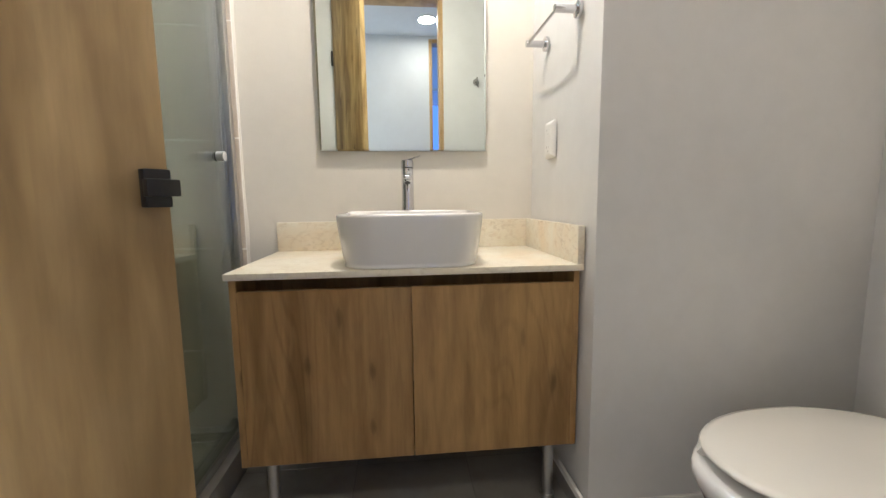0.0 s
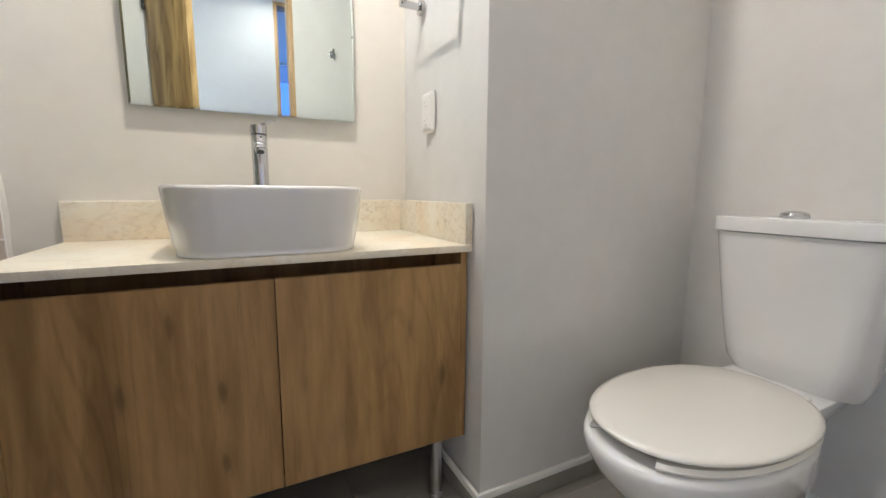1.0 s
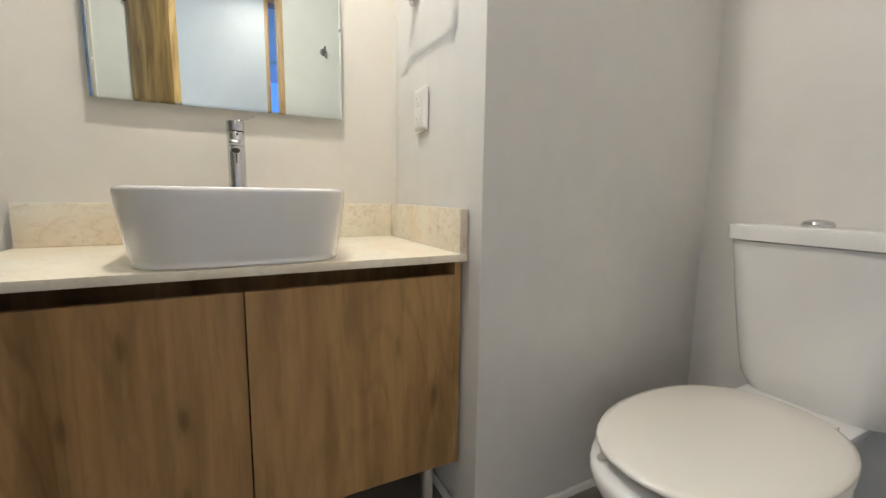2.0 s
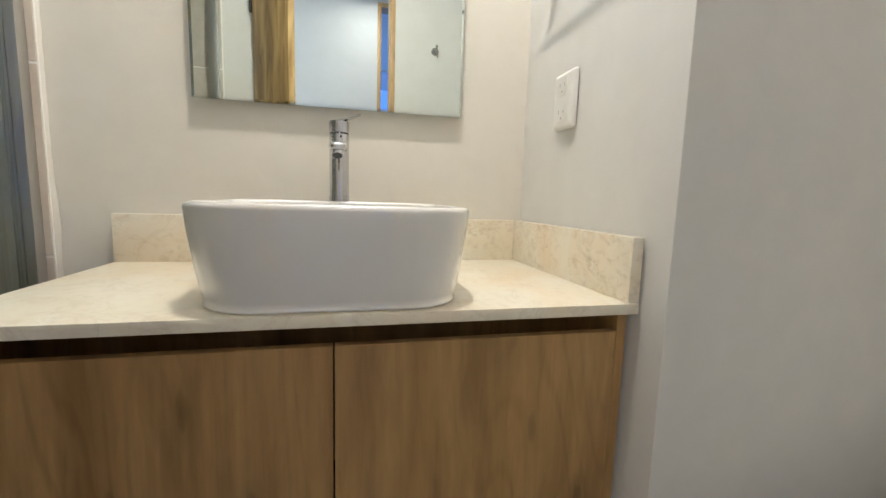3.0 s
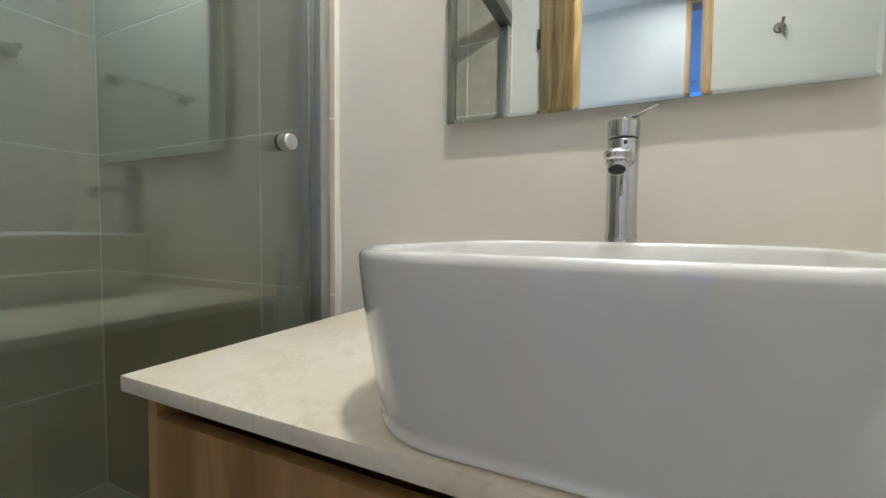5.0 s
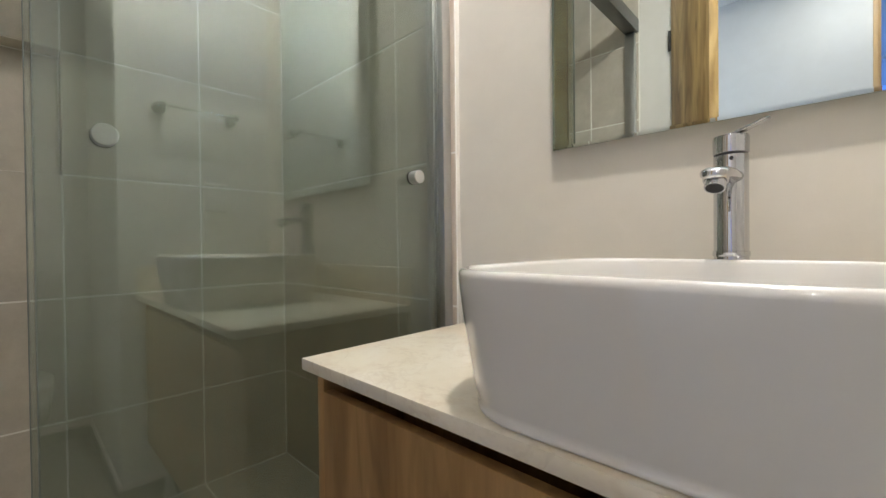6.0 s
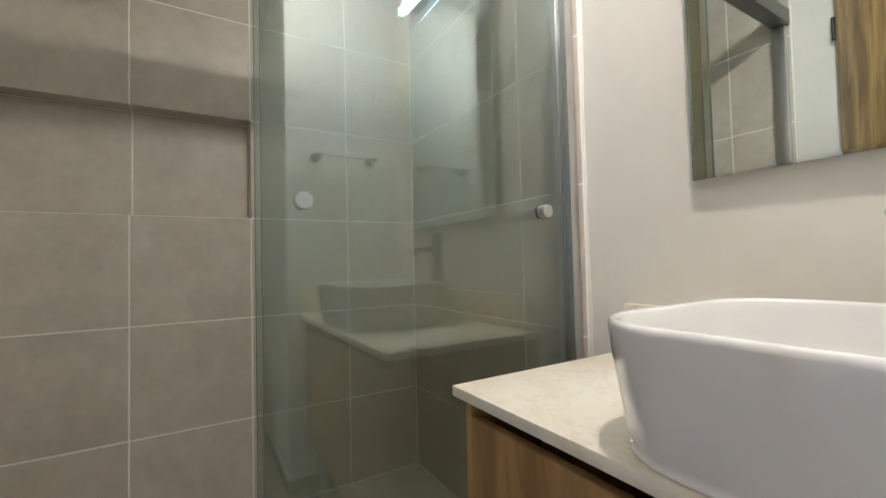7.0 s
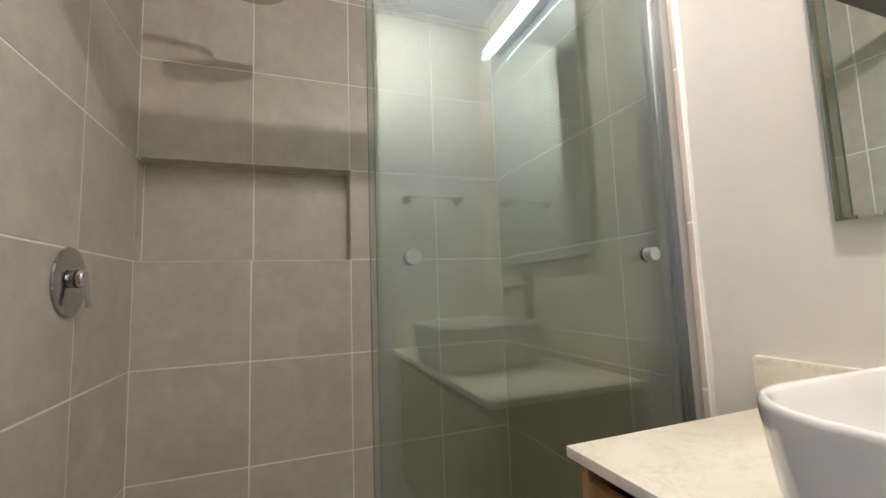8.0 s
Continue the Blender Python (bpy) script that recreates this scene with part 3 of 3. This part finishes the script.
mirror = empty("wall_mirror", Matrix.Translation((-0.515, 0, MZ0)), "tall frameless wall mirror over the vanity", "mirror")
part("backing", box(MX0 + 0.03, -0.020, MZ0 + 0.03, MX1 - 0.03, -0.0005, MZ1 - 0.03), EDGE, mirror)
part("glass", rings([[(MX0, -0.0205, MZ0), (MX1, -0.0205, MZ0), (MX1, -0.0205, MZ1), (MX0, -0.0205, MZ1)],
                     [(MX0, -0.0264, MZ0), (MX1, -0.0264, MZ0), (MX1, -0.0264, MZ1), (MX0, -0.0264, MZ1)],
                     [(MX0 + 0.006, -0.0275, MZ0 + 0.006), (MX1 - 0.006, -0.0275, MZ0 + 0.006), (MX1 - 0.006, -0.0275, MZ1 - 0.006), (MX0 + 0.006, -0.0275, MZ1 - 0.006)]]), MIRROR, mirror, smooth=None)

vlamp = empty("mirror_light", Matrix.Translation((-0.50, 0, 2.15)), "slim linear light bar mounted above the mirror", "lamp")
part("housing", box(-0.76, -0.045, 2.155, -0.24, -0.001, 2.20, 0.004), ALU, vlamp)
part("diffuser", box(-0.74, -0.085, 2.150, -0.26, -0.0455, 2.196, 0.008), LED, vlamp, "glowing white diffuser")


def downlight(name, x, y, mat, drop, label):
    """Round ceiling light whose diffuser sits a drop below the ceiling."""
    root = empty(name, Matrix.Translation((x, y, CEIL)), label, "lamp")
    part("housing", lathe([(0.050, -0.0005), (0.062, -0.0005), (0.062, -drop), (0.060, -drop - 0.003), (0.049, -drop - 0.003), (0.048, -drop)], (x, y, CEIL), seg=40), PLASTIC, root)
    part("diffuser", lathe([(0.0, -drop + 0.002), (0.047, -drop + 0.002), (0.047, -drop), (0.0, -drop)], (x, y, CEIL), seg=40), mat, root, "glowing diffuser")
    return root


downlight("ceiling_light", *LAMP_A, LED_WARM, 0.006, "round surface ceiling light over the vanity")
downlight("ceiling_light", *LAMP_C, LED_CORR, 0.006, "round surface ceiling light in the corridor")

# ---- towel bar and outlet on the side wall ----
bar = empty("towel_bar", Matrix.Translation((0, -0.29, 1.466)), "small chrome towel bar on the side wall", "towel bar")
for by in (-0.440, -0.173):
    post = part("post", lathe([(0.0115, -0.010), (0.0112, -0.072), (0.0118, -0.077), (0.0, -0.078)], (0, by, 1.466), "x", 24), CHROME, bar)
    part("rose", lathe([(0.0, -0.0005), (0.024, -0.0005), (0.0255, -0.006), (0.0235, -0.012), (0.012, -0.015), (0.0, -0.015)], (0, by, 1.466), "x", 32), CHROME, post)
part("rod", tube([(-0.070, -0.440, 1.466), (-0.070, -0.30, 1.466), (-0.070, -0.173, 1.466)], 0.0048, 16), CHROME, bar)

outlet = empty("wall_outlet", Matrix.Translation((0, -0.23, 1.13)), "white duplex wall outlet with three-pin sockets", "outlet")


def plate_ring(inset, x):
    return [(x, y, z) for y, z, _ in rrect(-0.2325, 1.129, 0.0425 - inset, 0.063 - inset, 0.007, 0)]


plate = part("plate", rings([plate_ring(0.0, -0.0005), plate_ring(0.0006, -0.005), plate_ring(0.003, -0.0095), plate_ring(0.008, -0.0130), plate_ring(0.012, -0.0136)]), PLASTIC, outlet, smooth=40)
for oz in (1.100, 1.158):
    sock = part("socket", box(-0.0147, -0.252, oz - 0.019, -0.0132, -0.213, oz + 0.019, 0.0007, 3), PLASTIC, plate)
    part("slot", box(-0.0151, -0.2235, oz + 0.000, -0.0140, -0.2215, oz + 0.008), SLOT, plate)
    part("slot", box(-0.0151, -0.2430, oz + 0.001, -0.0140, -0.2410, oz + 0.007), SLOT, plate)
    part("slot", lathe([(0.0, -0.0151), (0.0022, -0.0151), (0.0022, -0.0140)], (0, -0.2325, oz - 0.010), "x", 12), SLOT, plate)

# ---- toilet ----
TY = -0.928
toilet = empty("toilet", Matrix.Translation((0.52, TY, FZ)), "white two-piece ceramic toilet with the lid closed", "toilet")


def egg(x0, x1, w, z, n=40, sharp=0.35):
    """An egg outline: blunt at x1, rounder at x0."""
    cx, hx = (x0 + x1) / 2, (x1 - x0) / 2
    out = []
    for i in range(n):
        a = 2 * math.pi * i / n
        c, s = math.cos(a), math.sin(a)
        k = 1 - sharp * 0.28 * (1 - c) * 0.5
        x = math.copysign(abs(c) ** 0.92, c)
        out.append((cx + hx * x, TY + w * math.copysign(abs(s) ** 0.90, s) * k, z))
    return out


bowl_rows = [(0.27, 0.745, 0.118, FZ + 0.0005), (0.265, 0.75, 0.121, FZ + 0.012), (0.27, 0.745, 0.116, 0.03), (0.265, 0.742, 0.116, 0.08),
             (0.235, 0.735, 0.138, 0.13), (0.190, 0.72, 0.164, 0.18), (0.142, 0.705, 0.187, 0.23), (0.108, 0.69, 0.200, 0.275),
             (0.092, 0.68, 0.203, 0.305), (0.086, 0.672, 0.206, 0.328), (0.090, 0.668, 0.204, 0.341), (0.102, 0.66, 0.196, 0.3455),
             (0.150, 0.62, 0.145, 0.3450), (0.160, 0.61, 0.135, 0.330), (0.21, 0.57, 0.095, 0.26), (0.30, 0.50, 0.05, 0.20)]
part("bowl", rings([egg(*r) for r in bowl_rows]), CERAMIC, toilet, smooth=55)
part("deck", rings([rrect(0.715, TY, 0.115, 0.070, 0.03, 0.19), rrect(0.718, TY, 0.118, 0.090, 0.03, 0.285), rrect(0.720, TY, 0.124, 0.122, 0.03, 0.340),
                    rrect(0.720, TY, 0.124, 0.125, 0.03, 0.3650), rrect(0.720, TY, 0.118, 0.119, 0.03, 0.3685)]), CERAMIC, toilet, smooth=50)
# open-front seat: a horseshoe
n = 44
a0 = math.radians(24)
sect = []
for i in range(n + 1):
    a = math.pi + a0 + (2 * math.pi - 2 * a0) * i / n
    c, s = math.cos(a), math.sin(a)
    k = 1 - 0.35 * 0.28 * (1 - c) * 0.5

    def at(hx, w, z):
        return (0.389 + hx * math.copysign(abs(c) ** 0.92, c), TY + w * math.copysign(abs(s) ** 0.9, s) * k, z)
    sect.append([at(0.284, 0.200, 0.3480), at(0.291, 0.205, 0.3560), at(0.284, 0.200, 0.3650), at(0.218, 0.140, 0.3650), at(0.208, 0.132, 0.3560), at(0.218, 0.140, 0.3475)])
part("seat", rings(sect), SEAT, toilet, "open-front cream plastic seat", smooth=50)
lid_rows = [(0.112, 0.668, 0.201, 0.3735), (0.105, 0.674, 0.207, 0.3750), (0.104, 0.675, 0.208, 0.3790), (0.107, 0.673, 0.205, 0.3835), (0.122, 0.662, 0.193, 0.3860), (0.24, 0.58, 0.10, 0.3882), (0.34, 0.48, 0.03, 0.3885)]
part("lid", rings([egg(*r) for r in lid_rows]), SEAT, toilet, "cream plastic lid", smooth=50)
for hy in (-0.075, 0.075):
    part("lid_hinge", lathe([(0.0, -0.024), (0.010, -0.023), (0.011, 0.0), (0.010, 0.023), (0.0, 0.024)], (0.668, TY + hy, 0.3665), "y", 16), SEAT, toilet)
tank_rows = []
for k in range(13):
    u = k / 12
    front = 0.722 - 0.049 * u ** 0.8
    soft = 0.008 * max(0.0, 1 - u / 0.10) ** 2
    tank_rows.append(rrect((front + 0.853) / 2, TY - 0.010, (0.853 - front) / 2 - soft, 0.150 + 0.040 * u ** 0.75 - soft, 0.055, 0.3690 + 0.402 * u, 10, 0.007))
part("tank", rings(tank_rows), CERAMIC, toilet, smooth=50)
part("tank_lid", rings([rrect(0.759, TY - 0.008, w, d, r, z, 10, 0.007) for w, d, r, z in ((0.092, 0.193, 0.062, 0.7735), (0.096, 0.198, 0.066, 0.7760), (0.097, 0.199, 0.067, 0.8060),
                        (0.095, 0.197, 0.065, 0.8120), (0.086, 0.188, 0.056, 0.8150), (0.03, 0.10, 0.02, 0.8165))]), CERAMIC, toilet, smooth=50)
part("flush_button", lathe([(0.031, 0.8160), (0.0325, 0.8200), (0.029, 0.8270), (0.016, 0.8315), (0.0, 0.8330)], (0.758, TY + 0.018, 0), seg=32), CHROME, toilet, "chrome push button")
for by in (-0.09, 0.09):
    part("bolt_cap", lathe([(0.013, 0.0005), (0.013, 0.012), (0.008, 0.020), (0.0, 0.022)], (0.52, TY + by * 1.25, FZ), seg=16), CERAMIC, toilet)

# ---- shower enclosure ----
GX_OUT, GX_IN = -1.160, -1.192
solid("shower_curb", box(-1.225, SH_F - 0.004, SH_Z - 0.006, -1.1155, -0.0005, 0.055, 0.004), FLOOR_TILE, "low grey tiled shower curb", "curb", "structure")
screen = empty("shower_screen", Matrix.Translation((-1.176, -0.8, 0.055)), "frameless sliding glass shower screen slid open", "shower screen")


def pane(name, x, y0, y1):
    ob = part(name, box(x - 0.004, y0, 0.082, x + 0.004, y1, 2.044, 0.001, 1), GLASS, screen, "greenish clear glass", smooth=None)
    ob.visible_shadow = False
    part("polished_edge", box(x - 0.0038, y0 - 0.0016, 0.083, x + 0.0038, y0 - 0.0001, 2.043, 0.0005, 1), GLASS_EDGE, ob, "bright polished glass edge", smooth=None)
    return ob


outer_pane = pane("pane", GX_OUT, -0.815, -0.030)
inner_pane = pane("pane", GX_IN, -0.822, -0.030)


def knob(x, y, length, parent):
    k = part("knob", lathe([(0.0165, 0.0045), (0.0165, length - 0.001), (0.0155, length), (0.0, length)], (x, y, 1.084), "x", 32), STEEL, parent, "satin steel knob")
    part("gasket", lathe([(0.0172, 0.0040), (0.0172, 0.0085), (0.0166, 0.0090)], (x, y, 1.084), "x", 32), RUBBER, k)
    return k


knob(GX_OUT, -0.141, 0.034, outer_pane)
knob(GX_IN, -0.739, 0.0235, inner_pane)
part("wall_channel", box(-1.204, -0.0430, 0.060, -1.1590, SH_B - 0.0005, 2.115, 0.002), ALU, screen, "satin aluminium wall channel")
part("wall_channel", box(-1.1585, -0.0430, 0.060, -1.1380, -0.0130, 2.115, 0.002), ALU, screen)
part("wall_channel", box(-1.180, -0.0470, 0.060, -1.171, -0.0430, 2.115), ALU, screen)
part("wall_channel", box(-1.212, SH_F + 0.0005, 0.060, -1.160, SH_F + 0.030, 2.044, 0.002), ALU, screen, "satin aluminium wall channel")
part("bottom_track", box(-1.207, SH_F + 0.030, 0.0555, -1.1485, -0.0450, 0.080, 0.002), ALU, screen)
rail = part("top_rail", box(-1.212, SH_F + 0.002, 2.045, -1.146, -0.048, 2.115, 0.003), DARK_ALU, screen, "dark aluminium sliding rail")

# ---- shower fittings ----
VX, VZ = -1.779, 1.071
valve = empty("shower_valve", Matrix.Translation((VX, SH_F, VZ)), "chrome round shower mixer on grey tile", "shower valve")
esc = []
for grow, dy in ((0.0, 0.0005), (0.002, 0.003), (0.0, 0.008), (-0.008, 0.0105)):
    esc.append([(VX + (0.089 + grow) * math.cos(a), SH_F + dy, VZ + (0.0945 + grow) * math.sin(a)) for a in (2 * math.pi * i / 40 for i in range(40))])
part("escutcheon", rings(esc), CHROME_DARK, valve)
part("spindle", lathe([(0.024, 0.009), (0.024, 0.036), (0.022, 0.039), (0.0, 0.0395)], (VX, SH_F, VZ + 0.008), "y", 32), CHROME, valve)
paddle = [[(VX + sx, SH_F + dy + k, z) for sx, k in ((-0.013, 0.0), (0.013, 0.0), (0.013, 0.006), (-0.013, 0.006))] for dy, z in ((0.033, VZ + 0.030), (0.037, VZ + 0.010), (0.039, VZ - 0.020), (0.047, VZ - 0.066), (0.048, VZ - 0.072))]
part("lever", rings(paddle), CHROME, valve, smooth=None)
part("sleeve", lathe([(0.0248, 0.020), (0.0256, 0.021), (0.0256, 0.025), (0.0248, 0.026)], (VX, SH_F, VZ + 0.008), "y", 32), HOLE, valve, "dark ring on the spindle")

HXS, HYS, HZS = -1.80, -1.105, 2.075
head = empty("rain_shower", Matrix.Translation((HXS, HYS, HZS)), "round chrome rain shower head on a wall arm", "shower head")
disc = lathe([(0.0, -0.005), (0.118, -0.005), (0.121, 0.0), (0.118, 0.007), (0.05, 0.012), (0.02, 0.022), (0.0, 0.023)], (0, 0, 0), seg=48)
disc.transform(Matrix.Translation((HXS, HYS, HZS)) @ Matrix.Rotation(radians(6), 4, "Y"))
part("disc", disc, CHROME, head)
part("arm", tube([(HXS, SH_F + 0.004, 2.15), (HXS, SH_F + 0.20, 2.155), (HXS, HYS - 0.05, 2.150), (HXS, HYS - 0.015, 2.140), (HXS, HYS, 2.118), (HXS, HYS, 2.095)], 0.0105, 16), CHROME, head)
part("rose", lathe([(0.0, 0.0005), (0.028, 0.0005), (0.028, 0.004), (0.012, 0.012), (0.0, 0.012)], (HXS, SH_F, 2.15), "y", 28), CHROME, head)

# ---- baseboard ----
BB = 0.005
for nm, b in (("baseboard", (0.012, STUB - 0.011, WC - 0.011, STUB - 0.0005)), ("baseboard", (WC - 0.011, WALL_F + 0.002, WC - 0.0005, STUB - 0.0115)),
              ("baseboard", (-0.011, STUB + 0.0, -0.0005, -0.012)), ("baseboard", (-1.10, -0.011, -0.012, -0.0005)),
              ("baseboard", (DOOR_R + 0.04, WALL_F + 0.0005, WC - 0.012, WALL_F + 0.011))):
    x0, y0, x1, y1 = b
    if y0 == STUB - 0.011:
        x0 = -0.011
    solid(nm, box(x0, y0, FZ + 0.0004, x1, y1, BB, 0.0012), FLOOR_TILE, "grey tile baseboard with a pale top edge", "baseboard", "structure")
    t = 0.0008
    solid("trim", box(x0, y0 + t if x1 - x0 > y1 - y0 else y0, BB + 0.0002, x1, y1, BB + 0.023, 0.002), GROUT, "pale grout bead on the baseboard", "trim", "structure")

# uneven caulk bead where the painted wall meets the edge tiles
rng = random.Random(5)
bead, wide = [], 0.006
for k in range(121):
    z = 0.001 + (CEIL - 0.003) * k / 120
    wide = min(0.010, max(0.003, wide + rng.uniform(-0.0016, 0.0016)))
    bead.append([(-1.1225, -0.0005, z), (-1.1225, -0.0075, z), (-1.1225 + wide * 0.5, -0.0045, z), (-1.1225 + wide, -0.0005, z)])
solid("trim", rings(bead), WALL_WARM_LIT, "uneven white caulk bead beside the edge tiles", "trim", "structure")

# ---- tiles ----
GAP = 0.0028
tile_meshes = {}


def wall_tile(parent, axis, face, sign, u0, u1, z0, z1, mat=TILE, thick=0.0085):
    """A tile on a wall: axis is the wall's normal, sign its side."""
    key = (axis, round(u1 - u0, 3), round(z1 - z0, 3), mat.name, thick)
    hu, hz = (u1 - u0) / 2 - GAP, (z1 - z0) / 2 - GAP
    if key not in tile_meshes:
        half = thick / 2
        dims = {"x": (-half, -hu, -hz, half, hu, hz), "y": (-hu, -half, -hz, hu, half, hz), "z": (-hu, -hz, -half, hu, hz, half)}[axis]
        tile_meshes[key] = mesh_of("tile", box(*dims, 0.0012, 1), mat)
    ob = new("tile", tile_meshes[key])
    cu, cz = (u0 + u1) / 2, (z0 + z1) / 2
    c = face - sign * thick / 2
    ob.location = {"x": (c, cu, cz), "y": (cu, c, cz), "z": (cu, cz, c)}[axis]
    ob.parent = parent
    return ob


ROWS = [SH_Z, 0.334, 0.748, 1.164, 1.579, 1.994, 2.409, CEIL]
COLS = [SH_F, -1.136, -0.7245, -0.310, SH_B]
for z0, z1 in zip(ROWS, ROWS[1:]):
    for y0, y1 in zip(COLS, COLS[1:]):
        in_niche = z0 == NICHE_Z0 and y1 < -0.72
        face = SH_X - NICHE_D if in_niche else SH_X
        wall_tile(wall_west, "x", face, 1, y0, y1, z0, z1)
    for x0, x1 in ((SH_X, -1.427), (-1.427, -1.160)):
        wall_tile(wall_shower_back, "y", SH_B, -1, x0, x1, z0, z1)
    for x0, x1 in ((SH_X, -1.828), (-1.828, -1.413), (-1.413, -1.147)):
        wall_tile(wall_shower_front, "y", SH_F, 1, x0, x1, z0, z1)
    wall_tile(wall_north, "y", -0.0125, -1, -1.1585, -1.1215, z0 if z0 > 0 else 0.0, z1, STRIP_TILE, 0.012)
# niche reveal: sill, lintel and sides
wall_tile(wall_west, "y", SH_F, 1, SH_X - NICHE_D, SH_X, NICHE_Z0, NICHE_Z1)
wall_tile(wall_west, "z", NICHE_Z0, 1, SH_X - NICHE_D, SH_X - 0.0005, SH_F, -1.136)
wall_tile(wall_west, "z", NICHE_Z0, 1, SH_X - NICHE_D, SH_X - 0.0005, -1.136, NICHE_Y)
wall_tile(wall_west, "z", NICHE_Z1, -1, SH_X - NICHE_D, SH_X - 0.0005, SH_F, -1.136)
wall_tile(wall_west, "z", NICHE_Z1, -1, SH_X - NICHE_D, SH_X - 0.0005, -1.136, NICHE_Y)
wall_tile(wall_west, "y", NICHE_Y, -1, SH_X - NICHE_D, SH_X - 0.0005, NICHE_Z0, NICHE_Z1)
# floors
for x0, x1 in ((SH_X, -1.850), (-1.850, -1.411), (-1.411, -1.226)):
    for y0, y1 in zip(COLS, COLS[1:]):
        wall_tile(shower_floor, "z", SH_Z, 1, x0, x1, y0, y1)
fx = [-1.1145, -0.71, -0.305, 0.10, 0.505, WC]
fy = [F_OUT, -1.42, -1.015, -0.61, -0.205, 0.0]
for x0, x1 in zip(fx, fx[1:]):
    for y0, y1 in zip(fy, fy[1:]):
        if x0 >= 0.09 and y0 > -0.6:
            continue
        wall_tile(floor, "z", FZ, 1, x0, x1, y0, y1, FLOOR_TILE)
